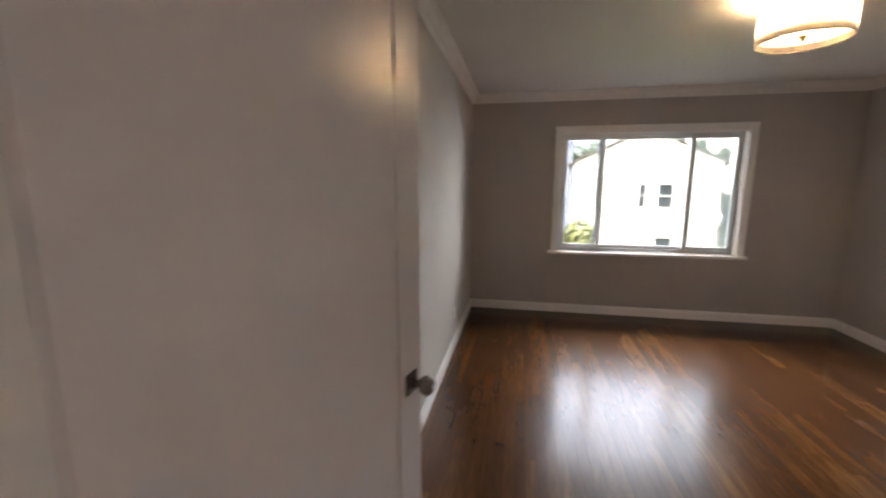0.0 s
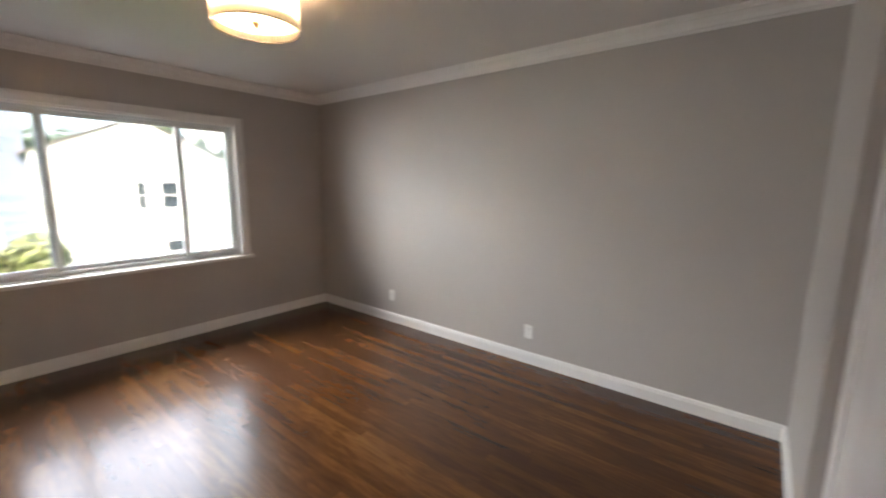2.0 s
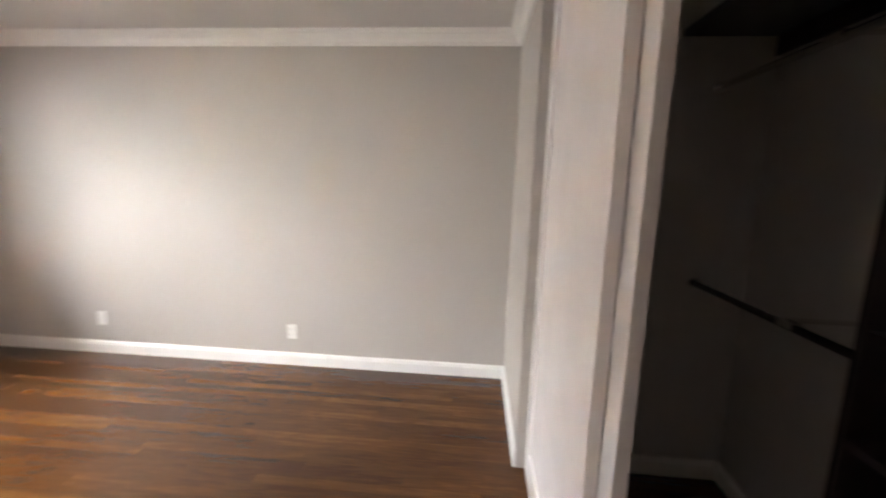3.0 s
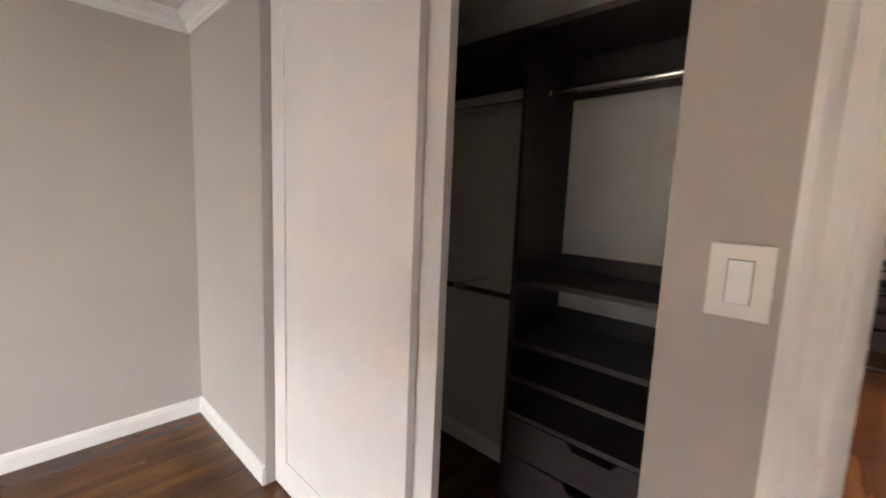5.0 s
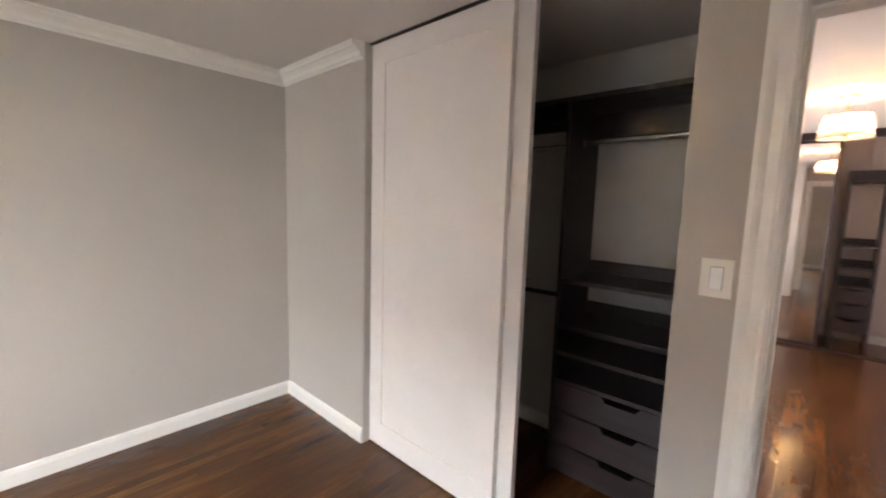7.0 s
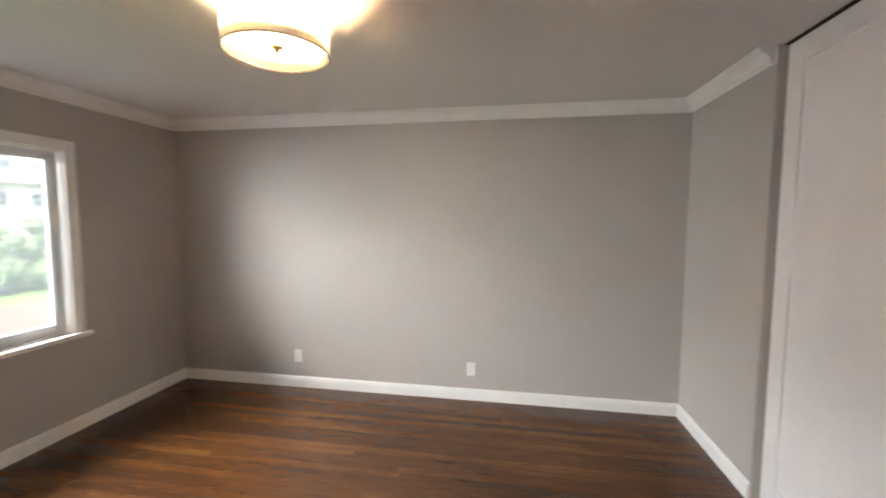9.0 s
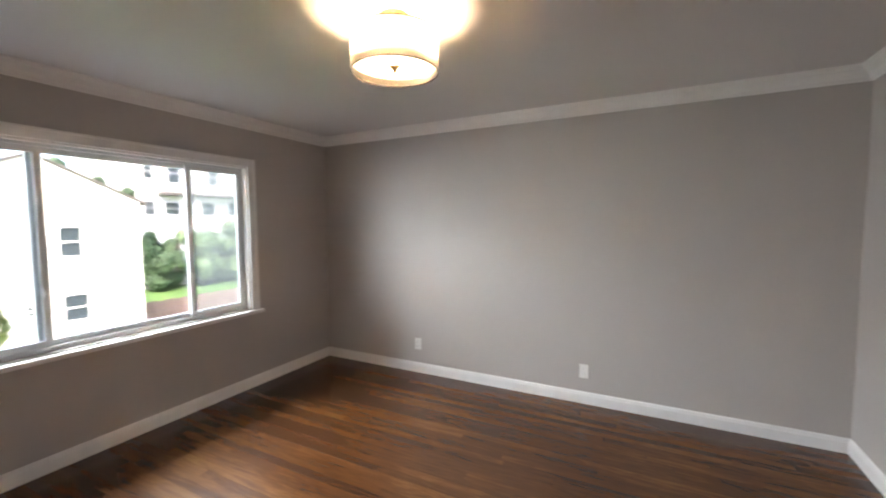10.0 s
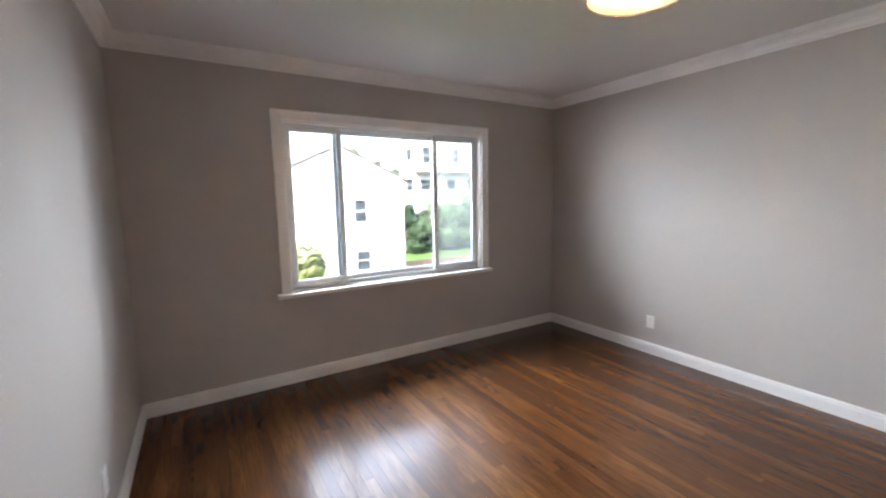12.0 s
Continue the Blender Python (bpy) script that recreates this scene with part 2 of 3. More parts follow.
# ---- mesh helpers ----
def box(bm, x0, x1, y0, y1, z0, z1, bevel=0.0):
    r = bmesh.ops.create_cube(bm, size=1.0)
    vs = r["verts"]
    for v in vs:
        v.co = Vector(((x0 + x1) / 2 + v.co.x * (x1 - x0), (y0 + y1) / 2 + v.co.y * (y1 - y0), (z0 + z1) / 2 + v.co.z * (z1 - z0)))
    if bevel:
        es = list({e for v in vs for e in v.link_edges})
        bmesh.ops.bevel(bm, geom=es, offset=bevel, segments=2, affect='EDGES', profile=0.6)
    return bm


def B(*a, **k):
    return box(bmesh.new(), *a, **k)


def mesh_of(name, bm, material, smooth=False):
    me = bpy.data.meshes.new(name)
    bmesh.ops.recalc_face_normals(bm, faces=bm.faces)
    bm.to_mesh(me)
    bm.free()
    if smooth:
        for p in me.polygons:
            p.use_smooth = True
    me.materials.append(material)
    return me


def part(name, bm, material, parent, label="", smooth=False):
    ob = new(name, mesh_of(name, bm, material, smooth))
    ob.parent = parent
    if label:
        tagged(ob, label)
    return ob


def structure(name, bm, material, label, category):
    return tagged(new(name, mesh_of(name, bm, material)), label, category, kind="structure")


def thing(name, at, label, category, group="", turn=0.0):
    ob = new(name)
    ob.empty_display_size = 0.1
    ob.matrix_basis = pose(*at, 0, 0, turn)
    return tagged(ob, label, category, group)


def revolve(bm, profile, steps=40, closed=False):
    """Turn a list of (radius, z) round the z axis."""
    rings = []
    for r, z in profile:
        rings.append([bm.verts.new((max(r, 1e-4) * math.cos(2 * math.pi * i / steps), max(r, 1e-4) * math.sin(2 * math.pi * i / steps), z)) for i in range(steps)])
    pairs = list(zip(rings, rings[1:])) + ([(rings[-1], rings[0])] if closed else [])
    for a, b in pairs:
        for i in range(steps):
            j = (i + 1) % steps
            bm.faces.new((a[i], a[j], b[j], b[i]))
    return bm


def rod(bm, a, b, r, steps=16):
    a, b = Vector(a), Vector(b)
    d = b - a
    m = Matrix.Translation((a + b) / 2) @ d.to_track_quat('Z', 'Y').to_matrix().to_4x4()
    bmesh.ops.create_cone(bm, cap_ends=True, segments=steps, radius1=r, radius2=r, depth=d.length, matrix=m)
    return bm


def extrude_profile(bm, profile, start, end, out):
    """Sweep a profile of (out, up) pairs along the floor line start to end; out is the way it stands off the wall."""
    s, e, o = Vector(start), Vector(end), Vector(out)
    a = [bm.verts.new(s + o * p + Vector((0, 0, q))) for p, q in profile]
    b = [bm.verts.new(e + o * p + Vector((0, 0, q))) for p, q in profile]
    n = len(profile)
    for i in range(n):
        j = (i + 1) % n
        bm.faces.new((a[i], a[j], b[j], b[i]))
    bm.faces.new(a)
    bm.faces.new(b[::-1])
    return bm


# ---- the room ----
W, S, H = 3.805, -4.438, 2.45
T = 0.14
DX0, DX1, DH = 0.13, 0.902, 2.10          # doorway
CX0, CX1 = 1.155, 2.83                     # closet opening
WX0, WX1, WZ0, WZ1 = 0.99, 2.815, 0.73, 2.02  # window opening
SB = S - T                                 # back of the south wall
CB = -5.45                                 # back of the closet
HX0, HX1, HY = -0.04, 1.6, -9.17           # far room

b = bmesh.new()
box(b, -T, WX0, 0, T, -0.1, H)
box(b, WX1, W + T, 0, T, -0.1, H)
box(b, WX0, WX1, 0, T, -0.1, WZ0)
box(b, WX0, WX1, 0, T, WZ1, H)
structure("wall_north", b, M_WALL, "taupe painted wall holding the wide window", "wall")
structure("wall_east", B(W, W + T, SB, 0, -0.1, H), M_WALL, "long plain taupe painted wall with two outlets", "wall")
structure("wall_west", B(-T, 0, SB, 0, -0.1, H), M_WALL, "plain taupe painted wall behind the open door", "wall")
b = bmesh.new()
box(b, 0, DX0 - 0.02, SB, S, -0.1, H)
box(b, DX0 - 0.02, DX1 + 0.02, SB, S, DH + 0.02, H)
box(b, DX1 + 0.02, CX0, SB, S, -0.1, H)
box(b, CX1, W, SB, S, -0.1, H)
structure("wall_south", b, M_WALL, "taupe painted wall with doorway and closet opening", "wall")
structure("ceiling", B(-T, W + T, CB - 0.2, T, H, H + 0.12), M_CEIL, "smooth pale painted ceiling of the bedroom", "ceiling")
# closet walls: missing light is put into the lighter colour
structure("wall_closet_back", B(CX0 - 0.14, 3.04, CB - 0.12, CB, -0.1, H), M_WALL_LIFTED, "closet back wall, paint lightened in place of light", "wall")
structure("wall_closet_east", B(2.87, 3.04, CB, SB, -0.1, H), M_WALL_LIFTED, "closet side wall, paint lightened in place of light", "wall")
structure("wall_closet_west", B(1.0, 1.085, CB, SB, -0.1, H), M_WALL_LIFTED, "closet side wall, paint lightened in place of light", "wall")

# far room beyond the doorway
b = bmesh.new()
box(b, HX0 - T, HX0, -10.1, SB, -0.1, H)
FY0, FY1 = -8.75, -6.15                     # the far room's own window
FZ_LO, FZ_HI = 0.72, 1.95
box(b, HX1, HX1 + T, -10.1, FY0, -0.1, H)
box(b, HX1, HX1 + T, FY1, CB - 0.12, -0.1, H)
box(b, HX1, HX1 + T, FY0, FY1, -0.1, FZ_LO)
box(b, HX1, HX1 + T, FY0, FY1, FZ_HI, H)
box(b, HX0, HX1, -10.1, -9.98, -0.1, H)
structure("wall_far_room", b, M_HALL, "cream painted walls of the warmly lit far room", "wall")
structure("ceiling_far_room", B(HX0 - T, HX1 + T, -10.1, CB - 0.2, H, H + 0.12), M_CEIL, "pale ceiling of the far room under warm lamplight", "ceiling")

b = bmesh.new()
for y0_, y1_, z0_, z1_ in ((FY0, FY0 + 0.05, FZ_LO, FZ_HI), (FY1 - 0.05, FY1, FZ_LO, FZ_HI), (FY0 + 0.05, FY1 - 0.05, FZ_LO, FZ_LO + 0.05), (FY0 + 0.05, FY1 - 0.05, FZ_HI - 0.05, FZ_HI)):
    box(b, HX1 + 0.03, HX1 + 0.10, y0_, y1_, z0_, z1_)
far_win = structure("window_2", b, M_TRIM, "white framed window lighting the far room", "window")
# pane added with a dark tint only to cut green light off the lawn
far_pane = part("pane", B(HX1 + 0.129, HX1 + 0.133, FY0, FY1, FZ_LO, FZ_HI), glass_mat("lawn_light_cut_glass", (0.16, 0.15, 0.16)), far_win, "dark-tinted pane holding back green light from the lawn")
far_pane.visible_shadow = False
part("window_sill", B(HX1 - 0.05, HX1 + 0.03, FY0 - 0.09, FY1 + 0.09, FZ_LO - 0.03, FZ_LO, bevel=0.005), M_TRIM, far_win)
for y0_, y1_, z0_, z1_ in ((FY0 - 0.08, FY0, FZ_LO, FZ_HI + 0.08), (FY1, FY1 + 0.08, FZ_LO, FZ_HI + 0.08), (FY0, FY1, FZ_HI, FZ_HI + 0.08)):
    part("casing", B(HX1 - 0.02, HX1 - 0.001, y0_, y1_, z0_, z1_, bevel=0.003), M_TRIM, far_win)

# crown, baseboard
CROWN = [(0, 0), (0.012, 0), (0.016, 0.012), (0.026, 0.018), (0.034, 0.040), (0.056, 0.058), (0.066, 0.062), (0.07, 0.074), (0.078, 0.078), (0.078, 0.092), (0, 0.092)]
BASE = [(0, 0), (0.016, 0), (0.016, 0.072), (0.012, 0.082), (0.012, 0.088), (0.006, 0.097), (0, 0.099)]


def moulding(name, profile, z, runs, label, category):
    b = bmesh.new()
    for s, e, o in runs:
        extrude_profile(b, profile, (*s, z), (*e, z), (*o, 0))
    structure(name, b, M_TRIM, label, category)


moulding("trim_crown", CROWN, H - 0.092, [((0, -0.0), (W, -0.0), (0, -1)), ((W - 0.0, S), (W - 0.0, 0), (-1, 0)), ((0, S), (0, 0), (1, 0)),
         ((CX1 + 0.012, S), (W, S), (0, 1))], "white painted stepped crown moulding under the ceiling", "crown moulding")
moulding("baseboard", BASE, 0.0, [((0, 0), (W, 0), (0, -1)), ((W, S), (W, 0), (-1, 0)), ((0, S), (0, 0), (1, 0)), ((CX1, S), (W, S), (0, 1)),
         ((1.0, S), (CX0, S), (0, 1))], "white painted baseboard along the bedroom walls", "baseboard")
moulding("baseboard_closet", BASE, 0.0, [((1.86, CB), (2.87, CB), (0, 1)), ((2.87, CB), (2.87, SB), (-1, 0))], "white baseboard inside the dark closet", "baseboard")
moulding("baseboard_far_room", BASE, 0.0, [((HX0, -9.98), (HX0, SB), (1, 0)), ((HX0, -9.98), (0.24, -9.98), (0, 1))], "white baseboard along the far room wall", "baseboard")

# ---- window ----
win = structure("window_1", B(WX0 - 0.105, WX1 + 0.10, -0.058, 0.015, 0.69, 0.722, bevel=0.006), M_TRIM, "wide white three-lite sliding window with painted casing and sill", "window")
CAS = 0.072
part("apron", B(0.935, 2.87, -0.018, -0.002, 0.645, 0.688, bevel=0.003), M_WALL, win, "taupe painted apron under the sill")
for x0, x1 in ((WX0 - CAS, WX0), (WX1, WX1 + CAS)):
    b = B(x0, x1, -0.022, -0.002, 0.722, WZ1 + CAS, bevel=0.004)
    box(b, (x0 if x0 < 1.5 else x1 - 0.018), (x0 + 0.018 if x0 < 1.5 else x1), -0.030, -0.021, 0.722, WZ1 + CAS, bevel=0.003)
    part("casing", b, M_TRIM, win)
b = B(WX0, WX1, -0.022, -0.002, WZ1, WZ1 + CAS, bevel=0.004)
box(b, WX0, WX1, -0.030, -0.021, WZ1 + CAS - 0.018, WZ1 + CAS, bevel=0.003)
part("casing", b, M_TRIM, win)
for a in ((WX0, WX0 + 0.012, -0.002, 0.05, 0.722, WZ1), (WX1 - 0.012, WX1, -0.002, 0.05, 0.722, WZ1), (WX0 + 0.012, WX1 - 0.012, -0.002, 0.05, WZ1 - 0.012, WZ1)):
    part("jamb", B(*a), M_TRIM, win)
part("sill_board", B(WX0, WX1, 0.015, 0.05, 0.70, 0.727), M_TRIM, win)
FX0, FX1, FZ0, FZ1 = WX0 + 0.0, WX1 - 0.0, WZ0, WZ1
fr = part("window_frame", box(box(box(B(FX0, FX1, 0.05, 0.12, FZ0, FZ0 + 0.03), FX0, FX1, 0.05, 0.12, FZ1 - 0.03, FZ1), FX0, FX0 + 0.03, 0.05, 0.12, FZ0 + 0.03, FZ1 - 0.03), FX1 - 0.03, FX1, 0.05, 0.12, FZ0 + 0.03, FZ1 - 0.03), M_VINYL, win, "white vinyl window frame")


def sash(x0, x1, y0, y1, rail, pane_mat):
    z0, z1 = FZ0 + 0.031, FZ1 - 0.031
    b = bmesh.new()
    for a in ((x0, x0 + rail, z0, z1), (x1 - rail, x1, z0, z1), (x0 + rail, x1 - rail, z0, z0 + rail), (x0 + rail, x1 - rail, z1 - rail, z1)):
        box(b, a[0], a[1], y0, y1, a[2], a[3], bevel=0.003)
    ob = part("sash", b, M_VINYL, win, "white vinyl sash")
    p = part("pane", B(x0 + rail, x1 - rail, (y0 + y1) / 2 - 0.002, (y0 + y1) / 2 + 0.002, z0 + rail, z1 - rail), pane_mat, ob, "glass pane tinted grey to dim the outdoor view")
    # no shadow, so lamp light passes the tint undimmed
    p.visible_shadow = False
    return ob


M1, M2 = 1.425, 2.338
sl = sash(FX0 + 0.031, M1 + 0.030, 0.056, 0.084, 0.038, M_GLASS)
sc = sash(M1 - 0.034, M2 + 0.034, 0.088, 0.116, 0.034, M_GLASS)
sr = sash(M2 - 0.030, FX1 - 0.031, 0.056, 0.084, 0.038, M_SCREEN)
for sx, s_ob, zz in ((M1 + 0.004, sl, (1.09, 1.66)), (M2 - 0.006, sr, (1.09, 1.50))):
    for z in zz:
        part("latch", box(B(sx - 0.008, sx + 0.012, 0.044, 0.056, z - 0.03, z + 0.03, bevel=0.004), sx - 0.004, sx + 0.008, 0.030, 0.045, z - 0.012, z + 0.016, bevel=0.003), M_VINYL, s_ob, "small white sash latch")

# ---- doorway and door ----
b = bmesh.new()
box(b, DX0 - 0.02, DX0, SB - 0.01, S + 0.01, 0, DH)
box(b, DX1, DX1 + 0.02, SB - 0.01, S + 0.01, 0, DH)
box(b, DX0 - 0.02, DX1 + 0.02, SB - 0.01, S + 0.01, DH, DH + 0.02)
box(b, DX1 - 0.012, DX1, SB + 0.03, S - 0.04, 0, DH, bevel=0.002)
box(b, DX0, DX1 - 0.012, SB + 0.03, S - 0.04, DH - 0.012, DH, bevel=0.002)
structure("trim_door_jamb", b, M_TRIM, "white painted door jamb with stop", "door jamb")
b = bmesh.new()
CP = [(0, 0.0), (0.016, 0.0), (0.020, 0.010), (0.012, 0.020), (0.012, 0.045), (0.018, 0.055), (0.022, 0.065), (0.022, 0.078), (0, 0.078)]


def upright(b, x_in, sign, y, face, z1):
    """A moulded door casing: profile across x, swept up to z1."""
    lo = [b.verts.new((x_in + sign * q, y + face * p, 0)) for p, q in CP]
    hi = [b.verts.new((x_in + sign * q, y + face * p, z1)) for p, q in CP]
    n = len(CP)
    for i in range(n):
        j = (i + 1) % n
        b.faces.new((lo[i], lo[j], hi[j], hi[i]))
    b.faces.new(lo)
    b.faces.new(hi[::-1])


for y, face in ((S + 0.001, 1), (SB - 0.001, -1)):
    upright(b, DX1 + 0.006, 1, y, face, DH + 0.084)
    upright(b, DX0 - 0.006, -1, y, face, DH + 0.084)
    extrude_profile(b, [(p, q) for p, q in CP], (DX0 - 0.006, y, DH + 0.006), (DX1 + 0.006, y, DH + 0.006), (0, face, 0))
structure("trim_door_casing", b, M_TRIM, "white moulded casing round the doorway", "door casing")
sp_ = thing("strike_plate", (DX1 - 0.0005, -4.5, 0.93), "small tarnished metal strike plate in the door jamb", "strike plate")
part("plate", B(-0.003, -0.0, -0.014, 0.014, -0.035, 0.035, bevel=0.001), M_CHROME, sp_)
# hole drawn as a dark block, its shade put into the colour
part("keep", B(-0.0045, -0.003, -0.007, 0.007, -0.012, 0.012), M_SHADOW, sp_, "latch hole painted dark")

# the open leaf: local x runs from hinge to free edge, local +y is away from the camera side
DW = 0.757
door = thing("door_1", (DX0 + 0.004, S + 0.012, 0.0), "white one-panel interior door standing open into the bedroom", "door", turn=77.3)
door["kind"] = "structure"
TH = 0.036
ST = 0.115
part("stile", B(0, ST, 0, TH, 0.01, DH - 0.006, bevel=0.0025), M_DOOR, door)
part("stile", B(DW - ST, DW, 0, TH, 0.01, DH - 0.006, bevel=0.0025), M_DOOR, door)
part("rail", B(ST, DW - ST, 0, TH, 0.01, 0.22, bevel=0.0025), M_DOOR, door)
part("rail", B(ST, DW - ST, 0, TH, DH - 0.126, DH - 0.006, bevel=0.0025), M_DOOR, door)
part("panel", B(ST, DW - ST, 0.005, TH - 0.005, 0.22, DH - 0.126), M_DOOR, door, "flat recessed white door panel")
for side, y0 in ((-1, 0.0), (1, TH)):
    knob = part("door_knob", bmesh.new(), M_KNOB, door, "faceted clear glass knob")
    b = bmesh.new()
    revolve(b, [(0.0, 0.066), (0.017, 0.064), (0.0265, 0.054), (0.0275, 0.044), (0.021, 0.033), (0.0125, 0.028), (0.011, 0.022), (0, 0.022)], 12)
    bmesh.ops.recalc_face_normals(b, faces=b.faces)
    b.to_mesh(knob.data)
    b.free()
    knob.matrix_basis = pose(DW - 0.058, y0, 0.965, 90 if side < 0 else -90)
    b = bmesh.new()
    box(b, -0.028, 0.028, -0.028, 0.028, 0, 0.006, bevel=0.003)
    revolve(b, [(0.019, 0.005), (0.016, 0.010), (0.011, 0.013), (0.010, 0.022), (0, 0.022)], 20)
    part("rosette", b, M_PEWTER, knob, "dark metal rosette")
for z in (0.22, 1.02, 1.80):
    b = rod(bmesh.new(), (-0.004, -0.005, z - 0.045), (-0.004, -0.005, z + 0.045), 0.006, 12)
    part("hinge", b, M_PEWTER, door, "dark metal hinge barrel")


# ---- sliding closet doors ----
def sliding_door(x0, x1, y, label):
    d = thing("sliding_door", ((x0 + x1) / 2, y, 0.0), label, "closet door", "sliding closet doors")
    w = (x1 - x0) / 2
    z0, z1, st, th = 0.010, H - 0.011, 0.115, 0.034
    part("stile", B(-w, -w + st, -th, 0, z0, z1, bevel=0.002), M_DOOR, d)
    part("stile", B(w - st, w, -th, 0, z0, z1, bevel=0.002), M_DOOR, d)
    part("rail", B(-w + st, w - st, -th, 0, z0, z0 + 0.15, bevel=0.002), M_DOOR, d)
    part("rail", B(-w + st, w - st, -th, 0, z1 - 0.115, z1, bevel=0.002), M_DOOR, d)
    part("panel", B(-w + st, w - st, -th + 0.008, -0.009, z0 + 0.15, z1 - 0.115), M_DOOR, d, "flat recessed white panel")
    b = revolve(bmesh.new(), [(0.012, 0.0), (0.012, 0.0025), (0.010, 0.0025), (0.009, 0.001), (0, 0.001)], 20)
    bmesh.ops.transform(b, matrix=pose(w - 0.035, 0.0, 1.0, -90, 0, 0) @ Matrix.Diagonal((0.8, 2.0, 1, 1)), verts=b.verts)
    part("finger_pull", b, M_PLATE, d, "oval recessed finger pull")
    return d


sliding_door(1.858, 2.822, S - 0.045, "white shaker sliding closet door in front")
sliding_door(1.775, 2.715, S - 0.084, "white shaker sliding closet door sliding behind another")
b = bmesh.new()
box(b, CX0, CX1, SB, S - 0.03, H - 0.007, H - 0.0005)
structure("trim_closet_track", b, M_SHADOW, "dark metal sliding door track under the ceiling", "door track")
b = B(CX1 - 0.003, CX1 - 0.0005, SB + 0.002, S - 0.002, 0.0, H - 0.02)
structure("trim_closet_jamb", b, M_WALL, "taupe painted closet jamb", "jamb")


# ---- closet organiser ----
def drawer(parent, x0, x1, y, z0, z1):
    """Front with a scooped notch in its top edge, and the box behind."""
    xc = (x0 + x1) / 2
    nw = min(0.075, (x1 - x0) * 0.2)
    outline = [(x0, z0), (x1, z0), (x1, z1), (xc + nw + 0.025, z1), (xc + nw, z1 - 0.032), (xc - nw, z1 - 0.032), (xc - nw - 0.025, z1), (x0, z1)]
    b = bmesh.new()
    f = [b.verts.new((x, y, z)) for x, z in outline]
    k = [b.verts.new((x, y - 0.018, z)) for x, z in outline]
    for i in range(8):
        j = (i + 1) % 8
        b.faces.new((f[i], f[j], k[j], k[i]))
    for vs in (f, k):
        b.faces.new((vs[0], vs[1], vs[4], vs[5]))
        b.faces.new((vs[1], vs[2], vs[3], vs[4]))
        b.faces.new((vs[0], vs[5], vs[6], vs[7]))
    d = part("drawer", b, M_DARK, parent, "espresso drawer with notched pull")
    b = bmesh.new()
    box(b, x0 + 0.01, x0 + 0.022, y - 0.36, y - 0.019, z0 + 0.01, z1 - 0.045)
    box(b, x1 - 0.022, x1 - 0.01, y - 0.36, y - 0.019, z0 + 0.01, z1 - 0.045)
    box(b, x0 + 0.022, x1 - 0.022, y - 0.36, y - 0.019, z0 + 0.01, z0 + 0.02)
    box(b, x0 + 0.022, x1 - 0.022, y - 0.36, y - 0.348, z0 + 0.02, z1 - 0.045)
    part("drawer_box", b, M_DARK, d)
    return d


def organiser(at, x1, depth, levels, drawers, rod_z, cleat, top_z, ends, label):
    """A tower between two uprights at x = 0 and x1, back at y = 0, front at y = depth."""
    o = thing("closet_organizer", at, label, "closet organizer")
    th = 0.019
    for x, zt in zip((0.0, x1 - th), ends):
        part("side_panel", B(x, x + th, 0.001, depth, 0.0, zt, bevel=0.001), M_DARK, o, "tall espresso side panel")
    for z in levels:
        part("shelf", B(th, x1 - th, 0.001, depth - 0.004, z - 0.022, z, bevel=0.001), M_DARK, o, "espresso shelf")
        part("back_cleat", B(th, x1 - th, 0.001, 0.017, z, z + 0.075), M_DARK, o)
    part("top_cleat", B(th, x1 - th, 0.001, 0.017, cleat, top_z - 0.02), M_DARK, o)
    for z0, z1 in drawers:
        drawer(o, th + 0.003, x1 - th - 0.003, depth, z0, z1)
    part("hanging_rod", rod(bmesh.new(), (th, depth * 0.55, rod_z), (x1 - th, depth * 0.55, rod_z), 0.0135), M_CHROME, o, "chrome hanging rod", smooth=False)
    for x in (th + 0.004, x1 - th - 0.004):
        part("rod_cup", rod(bmesh.new(), (x - 0.004, depth * 0.55, rod_z), (x + 0.004, depth * 0.55, rod_z), 0.024), M_CHROME, o)
    return o


org = organiser((1.09, CB, 0), 0.774, 0.40, (1.145, 0.885, 0.73, 0.57), ((0.385, 0.548), (0.195, 0.375), (0.02, 0.185)), 1.91, 1.925, 2.12, (2.10, 2.10), "espresso closet tower with shelves, drawers and rod")
part("top_shelf", B(-0.004, 1.779, 0.001, 0.40, 2.10, 2.125, bevel=0.001), M_DARK, org, "long espresso top shelf")
for z in (1.01, 1.89):
    part("hanging_rod", rod(bmesh.new(), (0.776, 0.23, z), (1.779, 0.23, z), 0.0135), M_PEWTER if z < 1.5 else M_CHROME, org, "metal hanging rod")
    for x in (0.781, 1.774):
        part("rod_cup", rod(bmesh.new(), (x - 0.005, 0.23, z), (x + 0.005, 0.23, z), 0.025), M_CHROME, org)
part("hang_cleat", B(0.776, 1.779, 0.001, 0.017, 2.02, 2.10), M_DARK, org)
# middle bracket on the upper and lower rods
for z in (1.01, 1.89):
    part("rod_bracket", box(B(1.15, 1.22, 0.212, 0.248, z - 0.004, z + 0.018, bevel=0.003), 1.17, 1.20, 0.001, 0.23, z + 0.016, z + 0.024), M_CHROME, org, "chrome rod bracket")

far = organiser((0.235, -9.98, 0), 0.325, 0.38, (1.19, 0.93, 0.72), ((0.52, 0.69), (0.335, 0.51), (0.16, 0.325)), 1.90, 1.96, 2.05, (2.05, 2.05), "narrow espresso closet tower with drawers in the far room")
